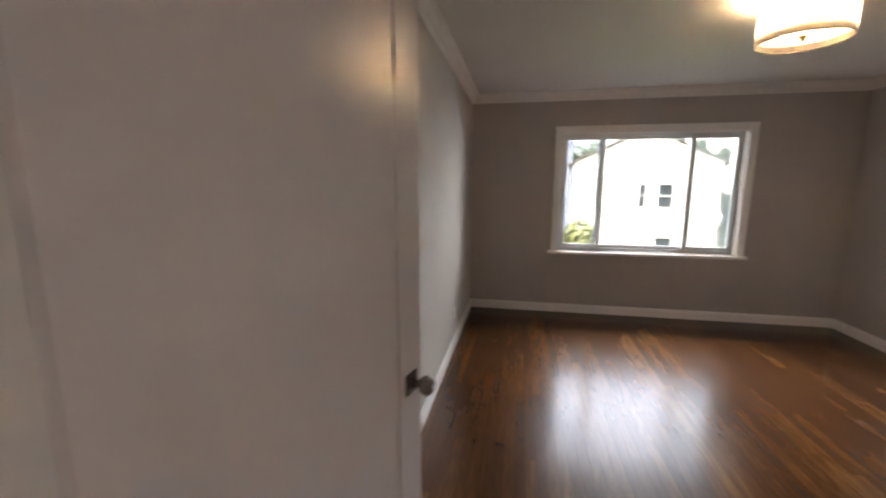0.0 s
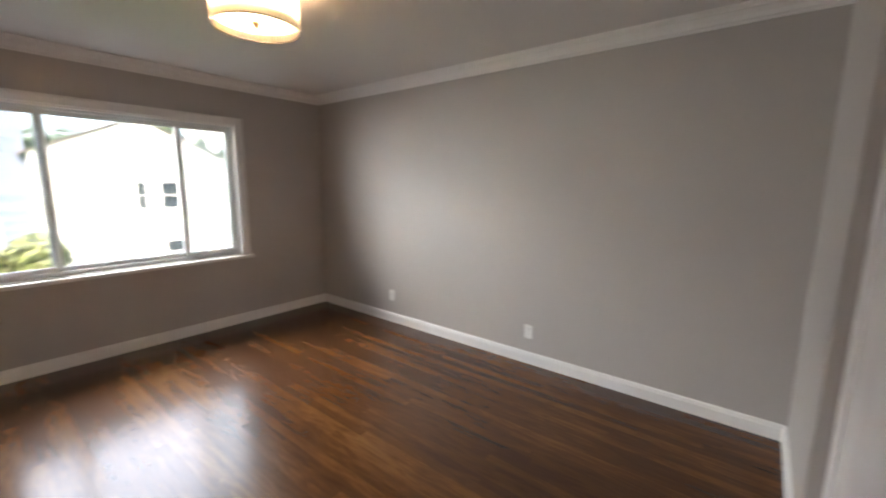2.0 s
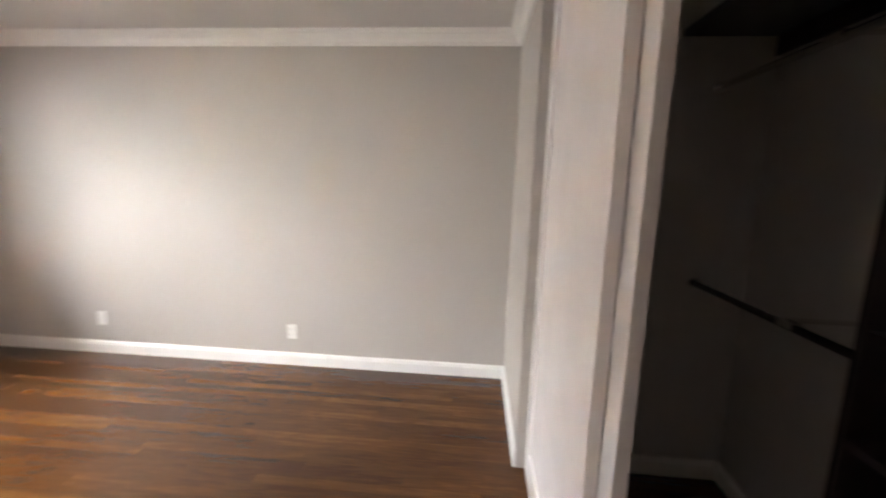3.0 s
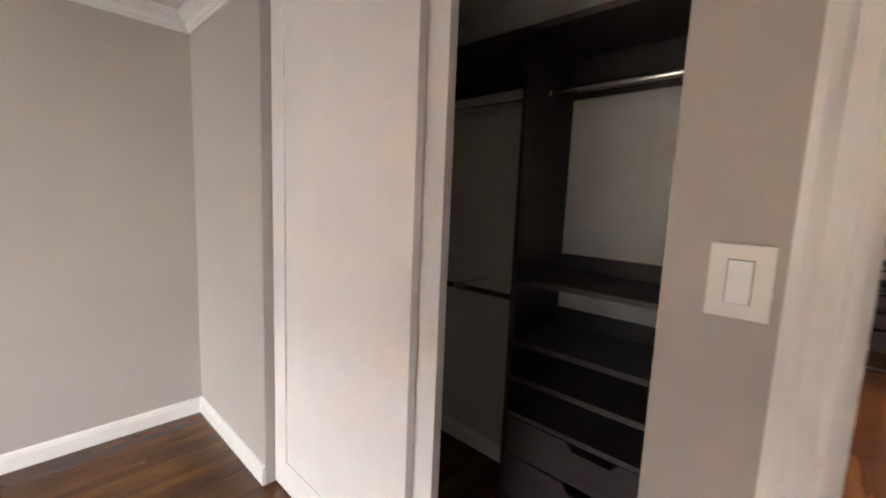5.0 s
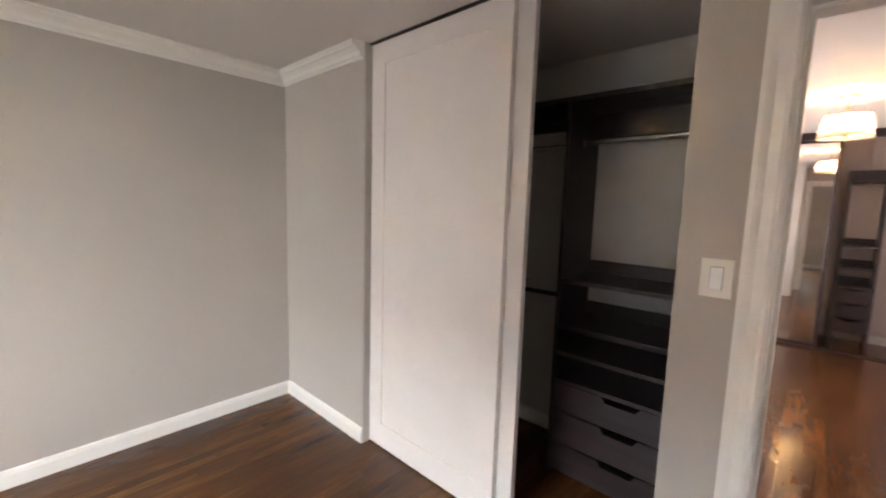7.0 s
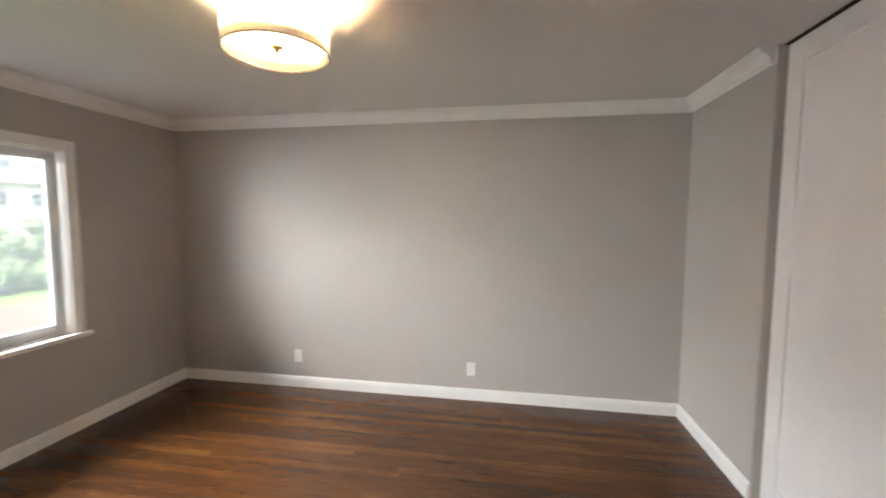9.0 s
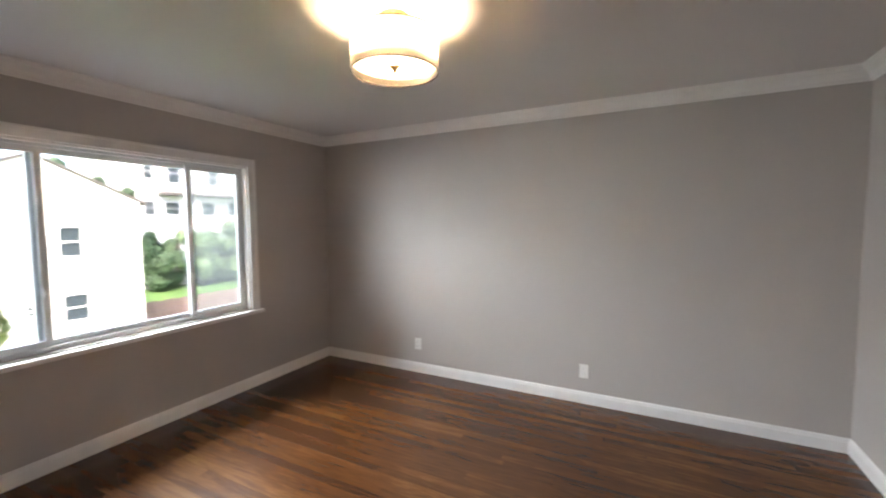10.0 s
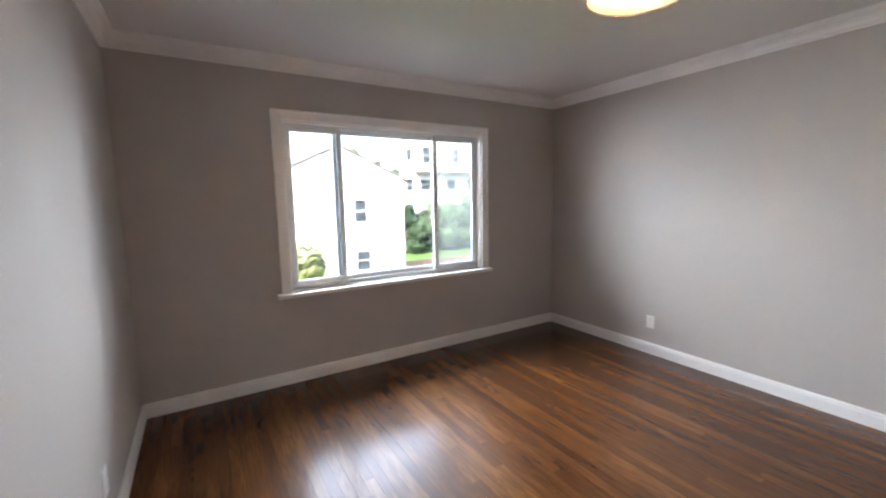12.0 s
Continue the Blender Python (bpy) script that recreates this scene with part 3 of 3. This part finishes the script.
part("top_shelf", B(0.019, 0.306, 0.018, 0.38, 1.93, 2.05, bevel=0.001), M_DARK, far, "espresso top shelf")
part("hanging_rod", rod(bmesh.new(), (-0.285, 0.30, 1.84), (-0.001, 0.30, 1.84), 0.0125), M_CHROME, far, "chrome hanging rod")

# far closet front: dark header, mirrored sliding door
structure("trim_far_header", B(HX0, HX1, HY - 0.10, HY, 2.365, 2.449), M_DARK, "dark header track over the far closet", "header")
structure("trim_far_threshold", B(HX0, HX1, HY - 0.09, HY - 0.01, 0.0005, 0.012), M_DARK, "dark floor track of the far closet", "track")
md = thing("mirror_door", (0.665, HY - 0.04, 0), "mirrored sliding closet door in a dark frame", "mirror door")
MW = HX1 - 0.67
for a in ((0, 0.035, 0.012, 2.365), (MW - 0.035, MW, 0.012, 2.365), (0.035, MW - 0.035, 0.012, 0.047), (0.035, MW - 0.035, 2.33, 2.365)):
    part("frame", B(a[0], a[1], -0.012, 0.018, a[2], a[3], bevel=0.002), M_DARK, md, "dark wooden mirror frame")
part("mirror", B(0.035, MW - 0.035, -0.004, 0.004, 0.047, 2.33), M_MIRROR, md, "silvered mirror")


# ---- switch, outlets, detector ----
def wall_plate(name, m, label, kind_switch):
    e = new(name)
    e.matrix_basis = m
    tagged(e, label, "light switch" if kind_switch else "outlet", "" if kind_switch else "wall outlets")
    w, h = (0.043, 0.060) if kind_switch else (0.036, 0.058)
    part("plate", B(-w, w, 0.0005, 0.007, -h, h, bevel=0.003), M_PLATE, e)
    if kind_switch:
        # raised dark strip paints the shade of the gap
        part("gap_shade", B(-0.0175, 0.0175, 0.0065, 0.0074, -0.0355, 0.0355), M_SHADOW, e, "dark strip painting the shadow gap round the rocker")
        b = bmesh.new()
        side = [(0.0068, -0.034), (0.0135, -0.034), (0.0082, 0.002), (0.0100, 0.034), (0.0068, 0.034)]
        a, c = ([b.verts.new((x, y, z)) for y, z in side] for x in (-0.0162, 0.0162))
        for q in range(5):
            b.faces.new((a[q], a[(q + 1) % 5], c[(q + 1) % 5], c[q]))
        b.faces.new(a)
        b.faces.new(c[::-1])
        part("rocker", b, M_ROCKER, e, "bright white rocker paddle")
    else:
        for z in (-0.02, 0.02):
            s = part("socket", B(-0.017, 0.017, 0.006, 0.0085, z - 0.014, z + 0.014, bevel=0.002), M_PLATE, e)
            for x in (-0.0065, 0.0065):
                # slot depth painted as a near-black block
                part("slot", B(x - 0.001, x + 0.001, 0.0082, 0.009, z - 0.002, z + 0.006), M_SHADOW, s)
    for z in (-h + 0.012, h - 0.012) if kind_switch else (0,):
        part("screw", rod(bmesh.new(), (0, 0.006, z), (0, 0.0078, z), 0.0028, 10), M_PLATE, e)
    return e


wall_plate("light_switch", pose(1.043, S, 1.340), "white rocker light switch beside the doorway", True)
wall_plate("wall_outlet", pose(W, -1.19, 0.292, 0, 0, 90), "white duplex outlet low on the taupe wall", False)
wall_plate("wall_outlet", pose(W, -2.788, 0.272, 0, 0, 90), "white duplex outlet low on the taupe wall", False)
wall_plate("wall_outlet", pose(0, -1.19, 0.30, 0, 0, -90), "white duplex outlet low on the taupe wall", False)
sd = thing("wall_sensor", (HX0, -9.03, 2.23), "small white round sensor high on the far room wall", "sensor", turn=-90)
b = revolve(bmesh.new(), [(0.045, 0.0005), (0.045, 0.02), (0.035, 0.032), (0, 0.034)], 24)
bmesh.ops.transform(b, matrix=pose(0, 0, 0, -90), verts=b.verts)
part("sensor_body", b, M_PLATE, sd)


# ---- ceiling lamps ----
def ceiling_lamp(x, y, r_top, r_bot, z0, z1, label):
    l = thing("ceiling_lamp", (x, y, 0), label, "ceiling lamp", "drum ceiling lamps")
    part("canopy", revolve(bmesh.new(), [(0, H - 0.0005), (0.068, H - 0.0005), (0.068, H - 0.010), (0.055, H - 0.020), (0.022, H - 0.026), (0, H - 0.026)], 32), M_BRASS, l, "round brass canopy", True)
    part("stem", rod(bmesh.new(), (0, 0, z0 + 0.03), (0, 0, H - 0.024), 0.007), M_BRASS, l)
    t = 0.0015
    sh = part("shade", revolve(bmesh.new(), [(r_bot, z0), (r_top, z1), (r_top - t, z1), (r_bot - t, z0)], 64, closed=True), M_SHADE, l, "white fabric drum shade, lit", True)
    for r, z in ((r_bot, z0), (r_top, z1 - 0.004)):
        part("trim_ring", revolve(bmesh.new(), [(r + 0.0016, z), (r + 0.0014, z + 0.0048), (r - 0.003, z + 0.0048), (r - 0.003, z)], 64, closed=True), M_PEWTER, sh, "thin dark metal rim")
    part("diffuser", revolve(bmesh.new(), [(0, z0 + 0.034), (r_bot - 0.006, z0 + 0.036), (r_bot - 0.006, z0 + 0.039), (0, z0 + 0.037)], 48), M_DIFFUSER, l, "frosted white diffuser disc")
    part("finial", revolve(bmesh.new(), [(0, z0 + 0.0335), (0.026, z0 + 0.0335), (0.026, z0 + 0.026), (0.018, z0 + 0.018), (0.009, z0 + 0.013), (0.010, z0 + 0.008), (0.007, z0 + 0.001), (0, z0 - 0.002)], 24), M_BRASS, l, "turned brass finial", True)
    for a in (0, 120, 240):
        c, s = math.cos(radians(a)), math.sin(radians(a))
        part("spider_arm", rod(bmesh.new(), (0, 0, z1 - 0.012), (c * (r_top - 0.002), s * (r_top - 0.002), z1 - 0.006), 0.0022, 8), M_BRASS, l)
    return l


ceiling_lamp(*LAMP, 0.198, 0.198, 2.198, 2.365, "drum ceiling lamp with lit white fabric shade")
fl = ceiling_lamp(*HALL_LAMP, 0.135, 0.165, 2.13, 2.305, "tapered drum ceiling lamp glowing in the far room")
for a in (20, 110, 200, 290):
    c, s = math.cos(radians(a)), math.sin(radians(a))
    part("rib", rod(bmesh.new(), (c * 0.166, s * 0.166, 2.13), (c * 0.136, s * 0.136, 2.305), 0.0022, 8), M_BRASS, fl)


# ---- outside ----
GZ = -4.3
g = bmesh.new()
bmesh.ops.create_grid(g, x_segments=8, y_segments=8, size=600, matrix=Matrix.Translation((0, 500, GZ)))
structure("ground", g, M_GRASS, "green lawn and ground below the window", "ground")


def far_window(parent, x, z, w, h, y, face=-1, bars=1):
    """A sash window in a wall that faces -y: frame, glass, meeting rail."""
    f = 0.05
    b = bmesh.new()
    for a in ((x - w / 2, x - w / 2 + f, z, z + h), (x + w / 2 - f, x + w / 2, z, z + h), (x - w / 2 + f, x + w / 2 - f, z, z + f), (x - w / 2 + f, x + w / 2 - f, z + h - f, z + h)):
        box(b, a[0], a[1], y - 0.05, y + 0.02, a[2], a[3])
    if bars:
        box(b, x - w / 2 + f, x + w / 2 - f, y - 0.04, y + 0.02, z + h / 2 - 0.025, z + h / 2 + 0.025)
    wn = part("window", b, M_TRIM, parent, "white framed sash window")
    part("pane", B(x - w / 2 + f, x + w / 2 - f, y - 0.012, y - 0.004, z + f, z + h - f), M_PANE, wn)
    part("sill", B(x - w / 2 - 0.06, x + w / 2 + 0.06, y - 0.09, y - 0.002, z - 0.06, z), M_TRIM, wn)


def gable_house(name, x0, x1, y0, y1, eave, peak, wall_mat, label, windows, over=0.25):
    h = thing(name, ((x0 + x1) / 2, (y0 + y1) / 2, GZ), label, "house")
    h.matrix_basis = Matrix.Identity(4)
    xc = (x0 + x1) / 2
    b = bmesh.new()
    pts = [(x0, GZ), (x1, GZ), (x1, eave), (xc, peak), (x0, eave)]
    f = [b.verts.new((x, y0, z)) for x, z in pts]
    k = [b.verts.new((x, y1, z)) for x, z in pts]
    b.faces.new(f)
    b.faces.new(k[::-1])
    for i in range(5):
        j = (i + 1) % 5
        b.faces.new((f[i], k[i], k[j], f[j]))
    part("wall", b, wall_mat, h)
    slope = (peak - eave) / (xc - x0)
    for sgn in (-1, 1):
        b = bmesh.new()
        xe = xc + sgn * (xc - x0 + over)
        ze = eave - slope * over
        q = [(xc, peak + 0.01), (xe, ze + 0.01), (xe, ze + 0.09), (xc, peak + 0.09)]
        f = [b.verts.new((x, y0 - 0.05, z)) for x, z in q]
        k = [b.verts.new((x, y1 + 0.12, z)) for x, z in q]
        b.faces.new(f)
        b.faces.new(k[::-1])
        for i in range(4):
            j = (i + 1) % 4
            b.faces.new((f[i], k[i], k[j], f[j]))
        part("roof", b, M_ROOF, h, "brown shingle roof slope")
    for x, z, w, hh in windows:
        far_window(h, x, z, w, hh, y0)
    return h


gable_house("neighbour_house", 2.85, 8.75, 14.0, 26.0, 2.35, 3.72, M_STUCCO, "white stucco gabled house beyond the window",
            ((5.70, 0.42, 0.36, 1.06), (6.62, 0.42, 0.64, 1.06), (6.68, -1.75, 0.72, 0.95), (5.55, -1.4, 0.3, 0.4)))
gable_house("grey_house", -3.6, 2.82, 14.3, 26.0, 4.6, 6.2, M_GREYHOUSE, "blue-grey house beside the white one", ((0.9, 1.9, 0.8, 1.2), (1.6, -1.6, 0.9, 1.9)))

apt = thing("apartment_building", (0, 0, 0), "pale stucco apartment building behind garden trees", "apartment building")
b = B(19.4, 31.0, 36.0, 48.0, GZ, 7.9)
box(b, 21.0, 23.6, 35.2, 36.0, 4.4, 7.2)
box(b, 24.4, 31.0, 35.2, 36.0, 4.4, 7.2)
part("wall", b, M_STUCCO2, apt)
for x0_, x1_ in ((20.9, 23.7), (24.3, 31.1)):
    part("balcony", B(x0_, x1_, 34.9, 36.0, 4.15, 4.4), M_ROOF, apt, "dark balcony edge")
part("parapet", B(19.2, 31.2, 35.8, 48.2, 7.9, 8.15), M_STUCCO2, apt)
for x, z, w, h, y in ((20.2, 5.5, 0.8, 1.3, 36.0), (21.9, 5.2, 1.1, 1.8, 35.2), (25.6, 5.2, 1.1, 1.8, 35.2), (28.0, 5.2, 1.1, 1.8, 35.2),
                      (20.2, 2.3, 0.9, 1.3, 36.0), (22.1, 2.35, 1.3, 1.2, 36.0), (25.5, 2.3, 1.4, 1.3, 36.0), (28.3, 2.3, 1.4, 1.3, 36.0)):
    far_window(apt, x, z, w, h, y)


def tree(name, x, y, z0, height, radius, material, leaves, label, size=0.16, low=0.28):
    t = thing(name, (x, y, z0), label, "tree")
    rnd = random.Random(int(abs(x * 131 + y * 17) * 10))
    b = bmesh.new()
    tops = []
    bmesh.ops.create_cone(b, cap_ends=True, segments=10, radius1=radius * 0.09, radius2=radius * 0.05, depth=height * 0.55, matrix=Matrix.Translation((0, 0, height * 0.275)))
    for i in range(7):
        a = rnd.uniform(0, 6.28)
        s = Vector((0, 0, height * rnd.uniform(0.25, 0.5)))
        e = Vector((math.cos(a) * radius * 0.7, math.sin(a) * radius * 0.7, height * rnd.uniform(0.5, 0.9)))
        d = e - s
        bmesh.ops.create_cone(b, cap_ends=True, segments=7, radius1=radius * 0.035, radius2=radius * 0.012, depth=d.length,
                              matrix=Matrix.Translation((s + e) / 2) @ d.to_track_quat('Z', 'Y').to_matrix().to_4x4())
        tops.append(e)
    part("trunk", b, M_BARK, t)
    lumps = [(Vector((rnd.uniform(-0.75, 0.75) * radius, rnd.uniform(-0.75, 0.75) * radius, height * rnd.uniform(low, 0.86))), radius * rnd.uniform(0.28, 0.5)) for _ in range(22)]
    verts, faces = [], []
    for i in range(leaves):
        c, r = lumps[i % len(lumps)]
        v = Vector((rnd.gauss(0, 1), rnd.gauss(0, 1), rnd.gauss(0, 1))).normalized() * r * rnd.uniform(0.7, 1.08)
        p = c + v
        n = (v.normalized() + Vector((rnd.uniform(-.7, .7), rnd.uniform(-.7, .7), rnd.uniform(-.2, .9)))).normalized()
        u = n.orthogonal().normalized() * size * rnd.uniform(0.6, 1.2)
        w = n.cross(u) * 0.55
        k = len(verts)
        verts += [p - u, p + w, p + u, p - w]
        faces.append((k, k + 1, k + 2, k + 3))
    me = bpy.data.meshes.new("crown")
    me.from_pydata([tuple(v) for v in verts], [], faces)
    me.materials.append(material)
    c = new("crown", me)
    c.parent = t
    return t


tree("garden_tree", 1.15, 1.95, GZ, 5.75, 0.66, M_LEAF2, 5200, "yellow-green tree reaching up to the window sill", 0.062)
tree("garden_tree", 4.7, 11.2, GZ, 2.6, 0.9, M_LEAF2, 3000, "low yellow-green shrub by the white house", 0.09)
LZ = -3.4
structure("lawn", B(9.0, 36.0, 19.25, 60.0, GZ - 0.1, LZ), M_GRASS, "bright green raised lawn behind the fence", "lawn")
tree("garden_tree", 17.3, 28.8, LZ, 4.9, 1.6, M_LEAF3, 8000, "dark green dense garden tree by the lawn", 0.15, 0.12)
tree("garden_tree", 20.4, 29.2, LZ, 4.6, 1.6, M_LEAF, 7000, "broad green tree behind the lawn", 0.15, 0.2)
tree("garden_tree", 23.6, 28.6, LZ, 5.6, 2.0, M_LEAF, 9000, "tall rounded green tree behind the lawn", 0.16, 0.06)
tree("garden_tree", 27.3, 28.2, LZ, 5.4, 2.2, M_LEAF, 8000, "broad green tree beside the apartments", 0.17, 0.06)
for x, y, h, r in ((3.4, 32.0, 9.2, 2.0), (6.2, 32.0, 9.8, 2.0), (10.9, 28.0, 10.9, 1.0), (12.5, 28.0, 10.0, 1.0), (14.1, 28.0, 9.2, 1.0)):
    tree("garden_tree", x, y, GZ, h, r, M_LEAF3, 4500, "dark tree rising behind the house roof", 0.17, 0.5)

fence = thing("garden_fence", (0, 0, 0), "weathered redwood garden fence along the lawn", "fence")
fb = mesh_of("board", B(-0.145, 0.145, -0.012, 0.012, GZ, -2.42), M_FENCE)
for i in range(64):
    ob = new("board", fb)
    ob.parent = fence
    ob.location = (9.2 + i * 0.3, 19.0 + 0.01 * (i % 2), 0.03 * ((i * 7) % 3))
part("fence_rail", B(9.0, 28.6, 19.03, 19.10, -3.1, -3.0), M_FENCE, fence)
part("fence_rail", B(9.0, 28.6, 19.03, 19.10, -4.0, -3.9), M_FENCE, fence)
bf = thing("back_fence", (0, 0, 0), "grey timber fence behind the garden trees", "fence")
bb = mesh_of("board", B(-0.19, 0.19, -0.012, 0.012, GZ, -1.9), M_STUCCO2)
for i in range(56):
    ob = new("board", bb)
    ob.parent = bf
    ob.location = (12.0 + i * 0.4, 30.5, 0)
part("fence_rail", B(11.8, 34.5, 30.52, 30.6, -2.3, -2.2), M_STUCCO2, bf)

# wooded hill in the distance
hb = bmesh.new()
cols = 60
prev = None
for i in range(cols + 1):
    x = -40 + i * 1.9
    top = 7.5 + 3.2 * math.sin(i * 0.19 + 0.6) + 1.3 * noise.noise((i * 0.5, 0, 0)) + 0.9 * noise.noise((i * 1.7, 3, 0))
    col = [hb.verts.new((x, 75, GZ)), hb.verts.new((x, 78, top * 0.6)), hb.verts.new((x, 88, top))]
    if prev:
        for a in range(2):
            hb.faces.new((prev[a], col[a], col[a + 1], prev[a + 1]))
    prev = col
structure("backdrop", hb, M_HILL, "distant dark wooded hillside under a white sky", "hill")

# ---- oak strip floor, last ----
floor = structure("floor", B(-T, W + T, CB - 0.15, 0.0, -0.12, -0.012), M_SHADOW, "dark stained oak strip floor with satin finish", "floor")
floor_far = structure("floor_far_room", B(HX0 - T, HX1 + T, -10.1, CB - 0.151, -0.12, -0.012), M_SHADOW, "dark stained oak strip floor of the far room", "floor")
BW = 0.057
GAP = 0.0004
rb = random.Random(5)
cache = {}


def board_mesh(length):
    key = round(length, 2)
    if key not in cache:
        c = 0.00025
        h, l = BW / 2 - GAP / 2, length / 2 - GAP / 2
        verts = [(sx * h, sy * l, -0.012) for sx, sy in ((-1, -1), (1, -1), (1, 1), (-1, 1))]
        verts += [(sx * h, sy * l, -c) for sx, sy in ((-1, -1), (1, -1), (1, 1), (-1, 1))]
        verts += [(sx * (h - c), sy * (l - c), 0) for sx, sy in ((-1, -1), (1, -1), (1, 1), (-1, 1))]
        faces = [(8, 9, 10, 11)]
        for a in (0, 4):
            faces += [(a + i, a + (i + 1) % 4, a + 4 + (i + 1) % 4, a + 4 + i) for i in range(4)]
        me = bpy.data.meshes.new("board")
        me.from_pydata(verts, [], faces)
        me.materials.append(M_OAK)
        cache[key] = (me, verts, faces)
    return cache[key]


rest_v, rest_f = [], []
made = 0
for i in range(-1, 70):
    x = BW * (i + 0.5)
    y = 0.0 - rb.uniform(0.0, 0.9)
    edges = [0.0, round(y, 2)]
    while edges[-1] > -10.0:
        edges.append(round(edges[-1] - rb.choice((0.9, 1.1, 1.3, 1.6, 1.9)), 2))
    for a, c in zip(edges, edges[1:]):
        if x > HX1 + 0.1:
            c = max(c, CB)
        if a - c < 0.04 or (x > CX1 + 0.2 and a < SB):
            continue
        me, vs, fs = board_mesh(a - c)
        if c > -4.6 and 0 <= i < 67 and made < 300:
            ob = new("board", me)
            ob.parent = floor
            ob.location = (x, (a + c) / 2, 0)
            made += 1
        else:
            k = len(rest_v)
            rest_v += [(v[0] + x, v[1] + (a + c) / 2, v[2]) for v in vs]
            rest_f += [tuple(k + j for j in f) for f in fs]
me = bpy.data.meshes.new("boards")
me.from_pydata(rest_v, [], rest_f)
me.materials.append(M_OAK)
ob = new("boards", me)
ob.parent = floor_far
tagged(ob, "dark oak strips running on past the doorway", kind="stuff")
